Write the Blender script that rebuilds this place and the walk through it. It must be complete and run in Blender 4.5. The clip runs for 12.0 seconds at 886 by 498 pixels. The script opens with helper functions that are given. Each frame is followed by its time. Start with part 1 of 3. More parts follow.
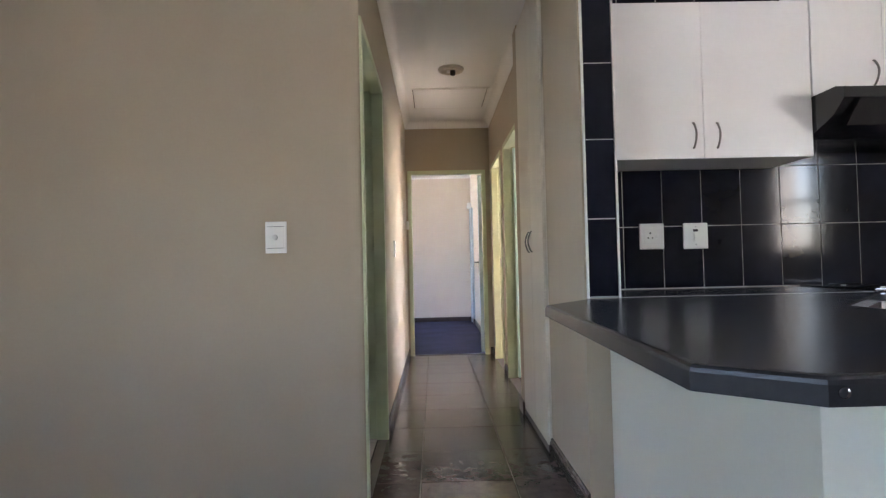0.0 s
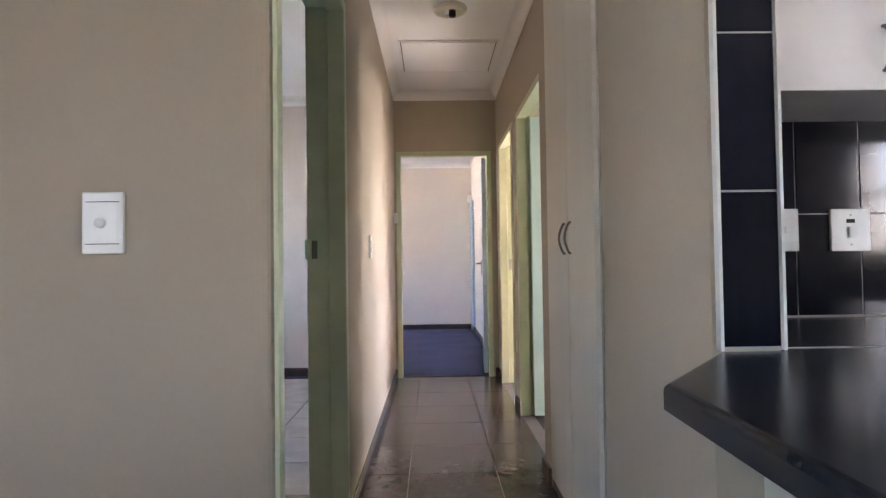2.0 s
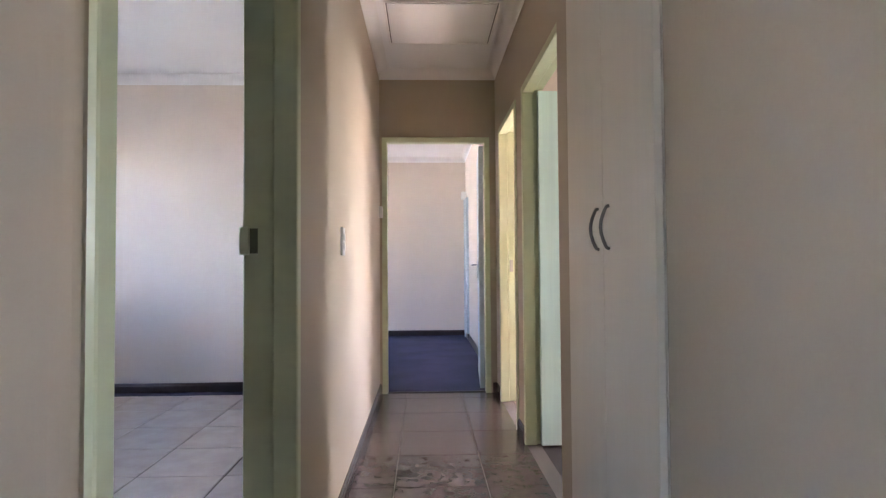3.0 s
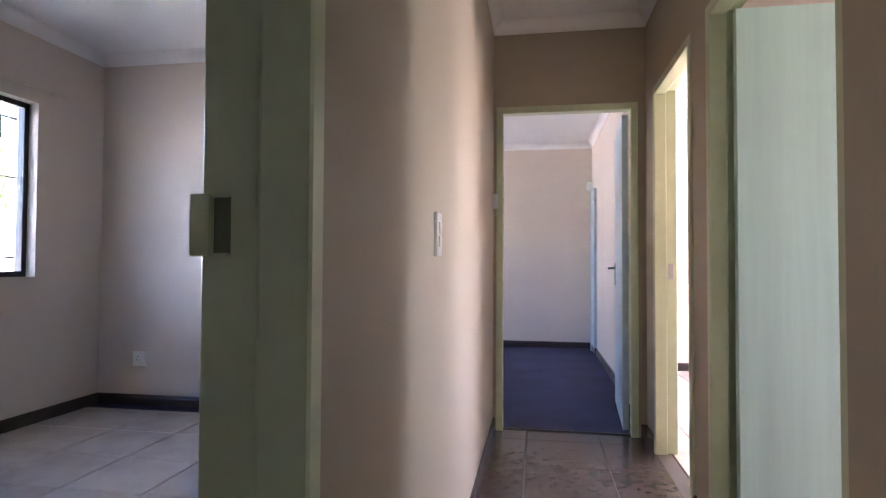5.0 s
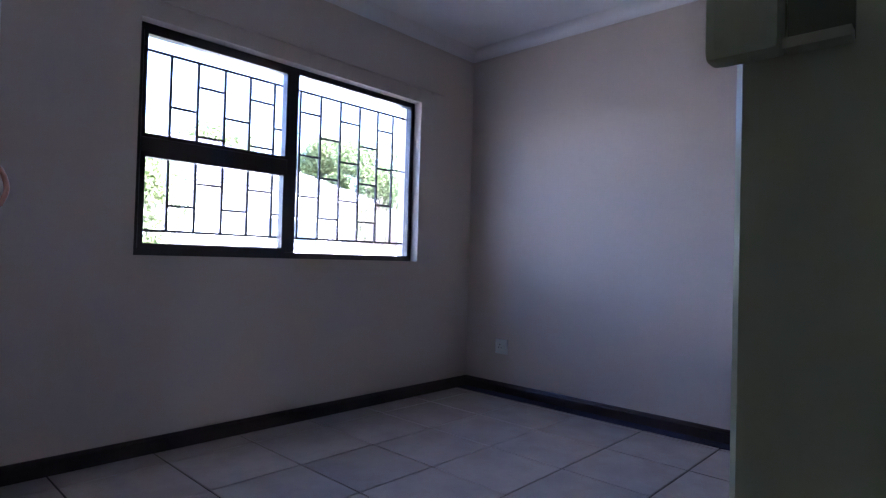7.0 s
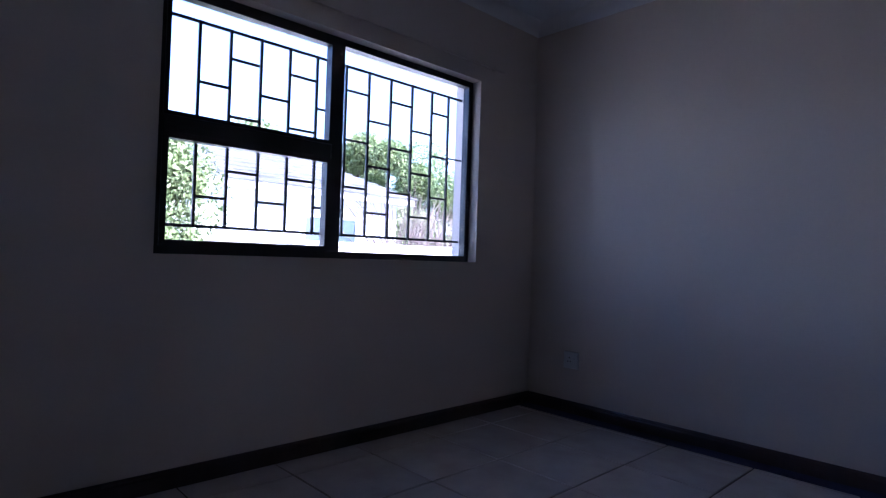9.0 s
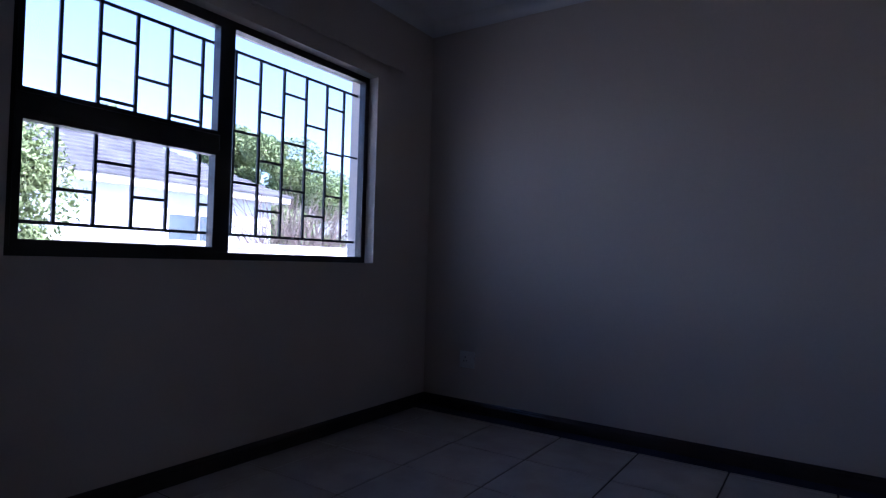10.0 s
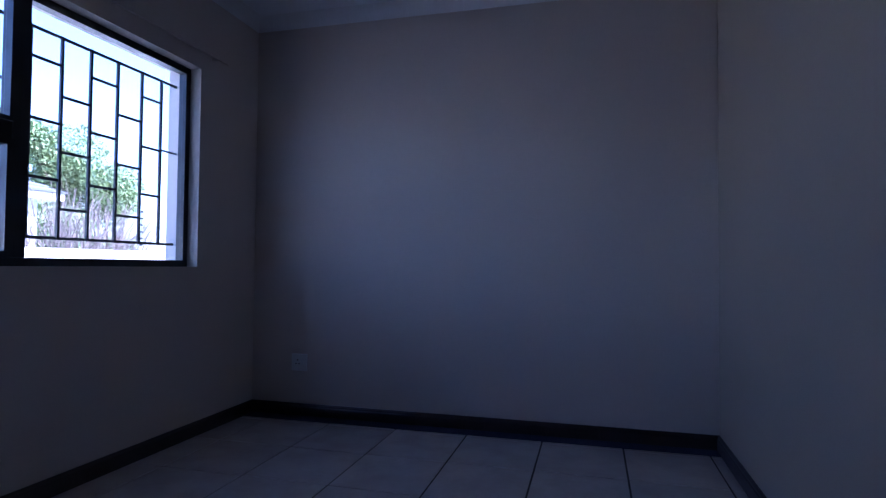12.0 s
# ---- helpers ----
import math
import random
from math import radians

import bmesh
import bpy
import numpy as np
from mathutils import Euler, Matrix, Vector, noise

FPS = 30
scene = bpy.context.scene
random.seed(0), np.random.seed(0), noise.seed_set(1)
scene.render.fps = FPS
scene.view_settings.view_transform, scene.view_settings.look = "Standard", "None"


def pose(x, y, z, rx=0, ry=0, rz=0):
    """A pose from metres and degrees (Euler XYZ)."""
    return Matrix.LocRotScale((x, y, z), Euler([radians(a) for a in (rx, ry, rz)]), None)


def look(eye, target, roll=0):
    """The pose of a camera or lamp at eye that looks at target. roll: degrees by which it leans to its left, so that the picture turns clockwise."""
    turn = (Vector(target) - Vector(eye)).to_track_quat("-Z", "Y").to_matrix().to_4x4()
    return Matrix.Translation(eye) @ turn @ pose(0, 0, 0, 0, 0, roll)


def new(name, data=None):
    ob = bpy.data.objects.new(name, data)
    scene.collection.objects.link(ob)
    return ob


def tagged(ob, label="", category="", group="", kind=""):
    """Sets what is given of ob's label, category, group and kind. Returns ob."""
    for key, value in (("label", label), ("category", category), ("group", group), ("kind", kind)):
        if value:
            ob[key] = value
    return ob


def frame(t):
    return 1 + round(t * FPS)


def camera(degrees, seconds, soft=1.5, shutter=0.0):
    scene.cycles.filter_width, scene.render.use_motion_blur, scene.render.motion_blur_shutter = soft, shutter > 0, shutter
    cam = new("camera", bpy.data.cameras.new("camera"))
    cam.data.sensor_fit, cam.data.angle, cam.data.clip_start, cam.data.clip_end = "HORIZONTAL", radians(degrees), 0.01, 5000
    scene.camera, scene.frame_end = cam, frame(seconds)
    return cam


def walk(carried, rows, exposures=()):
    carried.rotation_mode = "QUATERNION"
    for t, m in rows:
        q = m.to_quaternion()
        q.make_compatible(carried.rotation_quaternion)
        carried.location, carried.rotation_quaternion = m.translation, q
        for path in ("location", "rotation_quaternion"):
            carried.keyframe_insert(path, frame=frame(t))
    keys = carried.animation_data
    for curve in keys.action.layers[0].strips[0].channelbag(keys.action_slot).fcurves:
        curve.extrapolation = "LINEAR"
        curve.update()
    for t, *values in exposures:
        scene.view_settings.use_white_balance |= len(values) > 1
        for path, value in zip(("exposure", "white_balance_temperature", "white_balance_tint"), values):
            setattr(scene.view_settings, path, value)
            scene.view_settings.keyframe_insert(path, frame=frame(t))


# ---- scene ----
cam = camera(76.0, 12.0, soft=1.3)
PATH = [
    (0, (0.597, -0.019, 1.012), (0.629, 1.98, 1.068), -1.3),
    (0.5, (0.6, 0.238, 1.03), (0.633, 2.237, 1.08), -1.1),
    (1, (0.639, 0.518, 1.034), (0.674, 2.517, 1.084), -0.9),
    (1.5, (0.654, 0.817, 1.034), (0.689, 2.816, 1.084), -0.9),
    (2, (0.64, 1.133, 1.047), (0.678, 3.132, 1.096), -0.8),
    (2.5, (0.674, 1.456, 1.042), (0.717, 3.455, 1.094), -0.7),
    (2.7, (0.66, 1.574, 1.032), (0.726, 3.572, 1.089), -0.4),
    (4.5, (0.657, 2.508, 1.06), (0.54, 4.504, 1.113), -0.1),
    (5, (0.573, 2.687, 1.057), (0.247, 4.659, 1.112), 0.3),
    (5.5, (0.488, 2.818, 1.034), (-0.092, 4.731, 1.088), 0.7),
    (6, (0.408, 2.929, 1.025), (-0.454, 4.733, 1.076), 1.0),
    (6.5, (0.329, 3.009, 1.003), (-0.838, 4.632, 1.043), 1.4),
    (7, (0.226, 3.093, 0.983), (-1.141, 4.553, 1.02), 1.6),
    (7.5, (0.078, 3.135, 0.981), (-1.375, 4.51, 1.012), 1.8),
    (9.3, (-0.287, 3.349, 0.983), (-1.74, 4.722, 1.016), 1.9),
    (9.5, (-0.319, 3.335, 0.991), (-1.704, 4.778, 1.021), 1.8),
    (10, (-0.392, 3.3, 0.984), (-1.512, 4.957, 1.029), 1.6),
    (10.5, (-0.458, 3.239, 0.986), (-1.302, 5.051, 1.036), 1.4),
    (11, (-0.481, 3.206, 0.978), (-1.177, 5.08, 1.038), 1.0),
    (11.5, (-0.5, 3.17, 0.986), (-1.082, 5.082, 1.046), 0.8),
    (12, (-0.498, 3.151, 0.978), (-1.008, 5.084, 1.039), 0.5),
]
EXPOSURES = [(0, 5.5, 6300, 18), (2.5, 5.5, 6200, 24), (4.5, 5.2, 6080, 27), (5.0, 5.05, 5950, 28), (5.5, 4.85, 5850, 31), (6.0, 4.5, 5650, 33), (6.5, 4.15, 5400, 33), (7.0, 3.95, 5200, 33), (7.7, 3.25, 5050, 33),
             (9.3, 2.45, 4950, 33), (9.7, 2.12, 4950, 33), (10.5, 1.88, 4900, 33), (11.2, 1.95, 4750, 35), (11.6, 2.12, 4600, 35), (12, 2.5, 4450, 34)]
walk(cam, [(t, look(eye, target, roll)) for t, eye, target, roll in PATH], EXPOSURES)

SKY, SUN = 0.15, 5.0
# eye, target, width, height, radiance, colour
WINDOW_LIGHTS = [
    # Unseen living room window, added to light the counter base from the left.
    ((-2.68, -2.4, 1.5), (0, -2.4, 1.4), 1.6, 1.1, 0.028, (0.94, 0.96, 1.0)),
    ((3.985, 0.56, 1.5), (0, 0.56, 1.5), 0.56, 0.8, 0.24, (0.95, 0.98, 1.0)),
    ((3.985, 4.6, 1.65), (0, 4.6, 1.65), 0.58, 0.88, 0.30, (0.84, 1.0, 0.97)),
    ((3.985, 7.7, 1.52), (0, 7.7, 1.3), 1.6, 1.1, 0.12, (1.0, 0.97, 0.85)),
]

# ---- world, sun, large lights ----
world = bpy.data.worlds.new("world")
scene.world = world
world.use_nodes = True
wn = world.node_tree
sky = wn.nodes.new("ShaderNodeTexSky")
sky.sky_type = "NISHITA"
sky.sun_disc = False
sky.sun_elevation = radians(47)
sky.sun_rotation = radians(70)
sky.air_density, sky.dust_density = 1.0, 1.8
bg = wn.nodes["Background"]
bg.inputs[1].default_value = SKY
wn.links.new(sky.outputs[0], bg.inputs[0])

sun = new("sun", bpy.data.lights.new("sun", "SUN"))
sun.data.energy, sun.data.angle, sun.data.color = SUN, radians(0.6), (1.0, 0.95, 0.87)
sun_az, sun_el = radians(20), radians(47)
sun_way = Vector((math.cos(sun_el) * math.cos(sun_az), math.cos(sun_el) * math.sin(sun_az), math.sin(sun_el)))
sun.matrix_world = look(sun_way * 50, (0, 0, 0))


def window_light(name, eye, target, w, h, radiance, colour=(1, 1, 1)):
    """Daylight standing in a window's opening."""
    data = bpy.data.lights.new(name, "AREA")
    data.shape, data.size, data.size_y = "RECTANGLE", w, h
    data.energy, data.color = radiance * math.pi * w * h, colour
    ob = new(name, data)
    ob.matrix_world = look(eye, target)
    return ob


for row in WINDOW_LIGHTS:
    window_light("window_light", *row)


# ---- materials ----
def nodes_of(name):
    m = bpy.data.materials.new(name)
    m.use_nodes = True
    return m, m.node_tree.nodes, m.node_tree.links, m.node_tree.nodes["Principled BSDF"]


def mat(name, base, rough=0.5, metal=0.0, spread=0.12, grain=40.0, stain=1.5, bump=0.05, piece=0.0, tint=None, stretch=(1, 1, 1), coat=0.0, spec=0.5):
    """Paint, tile, wood or metal: a base colour that varies at two scales, with fine relief."""
    m, ns, ls, b = nodes_of(name)
    co = ns.new("ShaderNodeTexCoord")
    mp = ns.new("ShaderNodeMapping")
    mp.inputs["Scale"].default_value = stretch
    ls.new(co.outputs["Object"], mp.inputs[0])
    fine, wide = ns.new("ShaderNodeTexNoise"), ns.new("ShaderNodeTexNoise")
    fine.inputs["Scale"].default_value, fine.inputs["Detail"].default_value = grain, 5
    wide.inputs["Scale"].default_value, wide.inputs["Detail"].default_value = stain, 4
    ls.new(mp.outputs[0], fine.inputs["Vector"])
    source = mp.outputs[0]
    if piece:
        info = ns.new("ShaderNodeObjectInfo")
        add = ns.new("ShaderNodeVectorMath")
        mul = ns.new("ShaderNodeMath")
        mul.operation, mul.inputs[1].default_value = "MULTIPLY", 60
        ls.new(info.outputs["Random"], mul.inputs[0])
        ls.new(mp.outputs[0], add.inputs[0])
        ls.new(mul.outputs[0], add.inputs[1])
        source = add.outputs[0]
    ls.new(source, wide.inputs["Vector"])
    mix = ns.new("ShaderNodeMix")
    mix.data_type = "RGBA"
    other = tint or tuple(c * (1 - 2 * spread) for c in base)
    mix.inputs["A"].default_value, mix.inputs["B"].default_value = (*base, 1), (*other, 1)
    ramp = ns.new("ShaderNodeMapRange")
    ramp.inputs[1].default_value, ramp.inputs[2].default_value = 0.38, 0.68
    ls.new(wide.outputs[0], ramp.inputs[0])
    ls.new(ramp.outputs[0], mix.inputs["Factor"])
    hsv = ns.new("ShaderNodeHueSaturation")
    val = ns.new("ShaderNodeMapRange")
    val.inputs[3].default_value, val.inputs[4].default_value = 1 - spread, 1 + spread
    ls.new(fine.outputs[0], val.inputs[0])
    ls.new(val.outputs[0], hsv.inputs["Value"])
    ls.new(mix.outputs["Result"], hsv.inputs["Color"])
    out = hsv.outputs[0]
    if piece:
        h2 = ns.new("ShaderNodeHueSaturation")
        v2 = ns.new("ShaderNodeMapRange")
        v2.inputs[3].default_value, v2.inputs[4].default_value = 1 - piece, 1 + piece
        ls.new(info.outputs["Random"], v2.inputs[0])
        ls.new(v2.outputs[0], h2.inputs["Value"])
        ls.new(out, h2.inputs["Color"])
        out = h2.outputs[0]
    ls.new(out, b.inputs["Base Color"])
    rr = ns.new("ShaderNodeMapRange")
    rr.inputs[3].default_value, rr.inputs[4].default_value = max(0.02, rough * 0.94), min(1, rough * 1.08)
    ls.new(wide.outputs[0], rr.inputs[0])
    ls.new(rr.outputs[0], b.inputs["Roughness"])
    b.inputs["Metallic"].default_value = metal
    b.inputs["Specular IOR Level"].default_value = spec
    if coat:
        b.inputs["Coat Weight"].default_value, b.inputs["Coat Roughness"].default_value = coat, 0.05
    if bump:
        bp = ns.new("ShaderNodeBump")
        bp.inputs["Strength"].default_value, bp.inputs["Distance"].default_value = bump, 0.004
        ls.new(fine.outputs[0], bp.inputs["Height"])
        ls.new(bp.outputs[0], b.inputs["Normal"])
    return m


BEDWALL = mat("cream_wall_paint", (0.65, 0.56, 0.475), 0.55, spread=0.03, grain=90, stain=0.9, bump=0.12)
# Second copy of the wall paint, darkened for the dimmer passage and living side.
DIMWALL = mat("darkened_wall_paint", (0.43, 0.360, 0.268), 0.55, spread=0.03, grain=90, stain=0.9, bump=0.12)
CEIL = mat("white_ceiling_paint", (0.86, 0.86, 0.86), 0.42, spread=0.02, grain=60, stain=1.2, bump=0.05)
COVE = mat("white_cornice_paint", (0.82, 0.81, 0.79), 0.5, spread=0.02, grain=70)
FRAME = mat("pale_green_enamel", (0.58, 0.63, 0.42), 0.30, spread=0.05, grain=25, stain=3, bump=0.08)
LEAF = mat("pale_blue_enamel", (0.46, 0.55, 0.60), 0.35, spread=0.04, grain=14, stain=2, bump=0.05, stretch=(4, 4, 0.3))
MINT = mat("mint_enamel", (0.57, 0.75, 0.69), 0.35, spread=0.05, grain=14, stain=2, bump=0.05, stretch=(8, 4, 0.25))
SKIRT = mat("dark_brown_skirting_varnish", (0.045, 0.026, 0.024), 0.35, spread=0.2, grain=30, stain=4, bump=0.1)
DARKTILE = mat("brown_grey_floor_tile", (0.070, 0.050, 0.046), 0.2, spread=0.2, grain=70, stain=20, bump=0.03, piece=0.08, tint=(0.092, 0.068, 0.060), spec=0.4)
SKIRTTILE = mat("brown_tile_skirting", (0.085, 0.064, 0.056), 0.25, spread=0.16, grain=45, stain=12, bump=0.05)
MIDGROUT = mat("brown_grey_grout", (0.16, 0.135, 0.115), 0.8, spread=0.15, grain=120, bump=0.3)
CREAMTILE = mat("cream_floor_tile", (0.54, 0.475, 0.42), 0.24, spread=0.05, grain=35, stain=6, bump=0.03, piece=0.05, tint=(0.47, 0.405, 0.355))
GROUT = mat("dark_grout", (0.045, 0.036, 0.032), 0.9, spread=0.15, grain=120, bump=0.3)
LIGHTGROUT = mat("light_grey_grout", (0.45, 0.44, 0.42), 0.85, spread=0.1, grain=120, bump=0.2)
WALLTILE = mat("black_glazed_tile", (0.010, 0.011, 0.018), 0.10, spread=0.2, grain=18, stain=4, bump=0.02, piece=0.25, spec=0.26)
CARPET = mat("dark_blue_grey_carpet", (0.036, 0.034, 0.085), 0.95, spread=0.25, grain=260, stain=2, bump=0.8)
MELAMINE = mat("white_melamine", (0.80, 0.80, 0.81), 0.38, spread=0.025, grain=40, stain=2, bump=0.03, stretch=(1, 6, 1))
CUPWHITE = mat("off_white_cupboard_board", (0.70, 0.66, 0.58), 0.4, spread=0.03, grain=22, stain=2, bump=0.06, stretch=(3, 3, 0.2))
COUNTER = mat("charcoal_laminate", (0.030, 0.032, 0.040), 0.22, spread=0.25, grain=90, stain=3, bump=0.03, spec=0.4)
STEEL = mat("brushed_steel", (0.42, 0.41, 0.40), 0.3, 1.0, spread=0.08, grain=50, bump=0.03)
PEWTER = mat("dark_pewter", (0.21, 0.20, 0.195), 0.34, 1.0, spread=0.08, grain=50, bump=0.03)
COPPER = mat("worn_copper", (0.45, 0.22, 0.15), 0.35, 1.0, spread=0.1, grain=50, bump=0.03)
PLASTIC = mat("white_plastic", (0.80, 0.80, 0.77), 0.3, spread=0.02, grain=30, bump=0.02)
# Frame green, darkened for the shade inside the latch pocket.
POCKET = mat("shaded_green_steel", (0.16, 0.175, 0.12), 0.6, spread=0.1)
BASEWALL = mat("cream_base_wall_paint", (0.70, 0.68, 0.58), 0.6, spread=0.03, grain=90, stain=0.9, bump=0.12)
LAMPDISH = mat("aged_cream_lamp_enamel", (0.62, 0.57, 0.46), 0.3, spread=0.08, grain=60, stain=8, bump=0.03)
HOLE = mat("dark_socket_hole", (0.01, 0.01, 0.01), 0.6, spread=0.1)
BLACKENAMEL = mat("black_enamel", (0.012, 0.012, 0.014), 0.22, spread=0.2, grain=30, bump=0.03)
HOBGLASS = mat("black_hob_glass", (0.006, 0.006, 0.007), 0.05, spread=0.2, grain=30, bump=0)
BRONZE = mat("dark_bronze_aluminium", (0.022, 0.017, 0.018), 0.38, 0.0, spread=0.15, grain=60, bump=0.03)
BARPAINT = mat("black_bar_paint", (0.012, 0.012, 0.014), 0.5, spread=0.2, grain=60, bump=0.1)
PLASTER = mat("white_outside_plaster", (0.72, 0.70, 0.66), 0.85, spread=0.06, grain=50, stain=1.2, bump=0.3)
HOUSEWALL = mat("pale_blue_house_paint", (0.66, 0.73, 0.78), 0.8, spread=0.06, grain=40, stain=0.7, bump=0.2)
ROOF = mat("grey_roof_tile", (0.11, 0.11, 0.115), 0.8, spread=0.2, grain=8, stain=1.5, bump=0.4)
GROUND = mat("dry_garden_ground", (0.40, 0.385, 0.35), 0.95, spread=0.15, grain=12, stain=0.4, bump=0.5, tint=(0.30, 0.30, 0.24))
BARK = mat("grey_brown_bark", (0.12, 0.09, 0.065), 0.9, spread=0.25, grain=25, bump=0.6)
FOLIAGE = mat("green_foliage", (0.17, 0.24, 0.08), 0.6, spread=0.3, grain=3, stain=0.8, bump=0, tint=(0.23, 0.27, 0.10))
TWIG = mat("dry_twig", (0.22, 0.17, 0.14), 0.9, spread=0.2, grain=20, bump=0.2)
FARGLASS = mat("far_window_glass", (0.08, 0.11, 0.13), 0.08, spread=0.1, bump=0)

GLASS, _, _, _b = nodes_of("window_glass")
_b.inputs["Base Color"].default_value = (0.96, 0.98, 0.97, 1)
_b.inputs["Roughness"].default_value, _b.inputs["Transmission Weight"].default_value, _b.inputs["IOR"].default_value = 0.0, 1.0, 1.45


# ---- mesh helpers ----
def box(bm, x0, x1, y0, y1, z0, z1, bevel=0.0):
    r = bmesh.ops.create_cube(bm, size=1)
    bmesh.ops.scale(bm, vec=(x1 - x0, y1 - y0, z1 - z0), verts=r["verts"])
    bmesh.ops.translate(bm, vec=((x0 + x1) / 2, (y0 + y1) / 2, (z0 + z1) / 2), verts=r["verts"])
    if bevel:
        es = {e for v in r["verts"] for e in v.link_edges}
        bmesh.ops.bevel(bm, geom=list(es), offset=bevel, segments=2, profile=0.7, affect="EDGES")
    return bm


def boxes(*rows, bevel=0.0):
    bm = bmesh.new()
    for r in rows:
        box(bm, *r, bevel=bevel)
    return bm


def prism(points, z0, z1, bevel=0.0, segments=3):
    """An upright prism on an outline of (x, y), its edges rounded."""
    bm = bmesh.new()
    low = [bm.verts.new((x, y, z0)) for x, y in points]
    high = [bm.verts.new((x, y, z1)) for x, y in points]
    n = len(points)
    bm.faces.new(low[::-1])
    top = bm.faces.new(high)
    for i in range(n):
        bm.faces.new((low[i], low[(i + 1) % n], high[(i + 1) % n], high[i]))
    bmesh.ops.recalc_face_normals(bm, faces=bm.faces)
    if bevel:
        bmesh.ops.bevel(bm, geom=list(top.edges), offset=bevel, segments=segments, profile=0.5, affect="EDGES")
    return bm


def sweep(rings, closed=True):
    """Joins rings of points, one after another, and closes both ends."""
    bm = bmesh.new()
    vs = [[bm.verts.new(p) for p in ring] for ring in rings]
    n = len(rings[0])
    for a, b in zip(vs, vs[1:]):
        for i in range(n if closed else n - 1):
            bm.faces.new((a[i], a[(i + 1) % n], b[(i + 1) % n], b[i]))
    if closed:
        bm.faces.new(vs[0][::-1])
        bm.faces.new(vs[-1])
    bmesh.ops.recalc_face_normals(bm, faces=bm.faces)
    return bm


def tube(points, r, sides=8, radii=None):
    pts = [Vector(p) for p in points]
    rings = []
    for i, p in enumerate(pts):
        d = (pts[min(i + 1, len(pts) - 1)] - pts[max(i - 1, 0)]).normalized()
        side = d.cross(Vector((0, 0, 1)) if abs(d.z) < 0.9 else Vector((1, 0, 0))).normalized()
        up = side.cross(d)
        q = radii[i] if radii else r
        rings.append([p + q * (math.cos(a) * side + math.sin(a) * up) for a in (2 * math.pi * k / sides for k in range(sides))])
    return sweep(rings)


def lathe(profile, centre, axis="z", sides=28):
    """A turned shape from rows of radius and height along the axis."""
    turn = {"z": Matrix(), "x": pose(0, 0, 0, 0, 90, 0), "y": pose(0, 0, 0, -90, 0, 0)}[axis]
    rings = [[Matrix.Translation(centre) @ turn @ Vector((r * math.cos(a), r * math.sin(a), h)) for a in (2 * math.pi * k / sides for k in range(sides))] for r, h in profile]
    return sweep(rings)


def mesh_of(name, bm, material, smooth=False):
    data = bpy.data.meshes.new(name)
    bm.to_mesh(data)
    bm.free()
    data.materials.append(material)
    if smooth:
        for p in data.polygons:
            p.use_smooth = True
    return data


def part(name, bm, material, parent, label="", smooth=False):
    ob = new(name, mesh_of(name, bm, material, smooth))
    ob.parent = parent
    return tagged(ob, label)


def thing(name, base, label, category, group="", kind=""):
    ob = new(name)
    ob.location = base
    ob.empty_display_size = 0.1
    bpy.context.view_layer.update()
    return tagged(ob, label, category, group, kind)


def under(ob):
    """Keeps a part where its mesh is, under a thing whose base is not at the origin."""
    for c in ob.children:
        c.matrix_parent_inverse = Matrix.Translation(ob.location).inverted()
    return ob


def structure(name, bm, material, label, category, smooth=False):
    return tagged(new(name, mesh_of(name, bm, material, smooth)), label, category, kind="structure")


# ---- plan ----
H = 2.63                      # ceiling
XL, XLR = 0.297, 0.165        # wall between passage and bedroom
XN = 1.205                    # its first stretch, beside the kitchen
XR, XRR = 1.243, 1.345        # right wall of the passage
YS = 2.36                     # wall with the light switch
YE = 6.36                     # end of the passage
XW, XWO = -2.695, -2.915      # window wall, inside and outside
YB, YBO = 6.515, 6.625        # far wall of the bedroom
YK = 2.89                     # kitchen's back wall
WY0, WY1, WZ0, WZ1 = 4.056, 5.943, 0.963, 2.113
D1 = (2.380, 3.350)            # doorway of the bedroom
D2 = (4.045, 5.035)             # first doorway on the right
D3 = (5.305, 6.075)             # second doorway on the right
D4 = (0.332, 1.178)           # doorway at the end
DH = 2.062


def wall(name, rows, label="plaster wall, its beige paint darkened for dim light", material=None):
    return structure(name, boxes(*rows), material or DIMWALL, label, "wall")


# wall with the switch, rounded at the corner of the passage
cr = 0.048
corner = [(XL - cr + cr * math.sin(a), YS + 0.018 * (1 - math.cos(a))) for a in (radians(15 * k) for k in range(7))]
structure("wall_switch", prism([(XWO + 0.22, YS), *corner, (XL, D1[0]), (0.11, D1[0]), (0.07, 2.45), (XWO + 0.22, 2.45)], 0, H), DIMWALL, "plaster wall beside the passage, its grey-beige paint darkened for dim light", "wall")
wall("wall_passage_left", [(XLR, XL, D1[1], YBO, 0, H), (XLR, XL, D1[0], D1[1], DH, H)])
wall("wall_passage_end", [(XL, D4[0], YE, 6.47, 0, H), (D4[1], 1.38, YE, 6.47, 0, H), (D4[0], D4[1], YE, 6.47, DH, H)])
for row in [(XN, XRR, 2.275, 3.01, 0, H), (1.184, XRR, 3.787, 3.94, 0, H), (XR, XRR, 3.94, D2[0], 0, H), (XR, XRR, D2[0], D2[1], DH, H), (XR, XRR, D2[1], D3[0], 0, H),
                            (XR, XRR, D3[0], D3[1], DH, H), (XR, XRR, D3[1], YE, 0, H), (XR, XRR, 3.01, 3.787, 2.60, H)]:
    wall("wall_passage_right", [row])
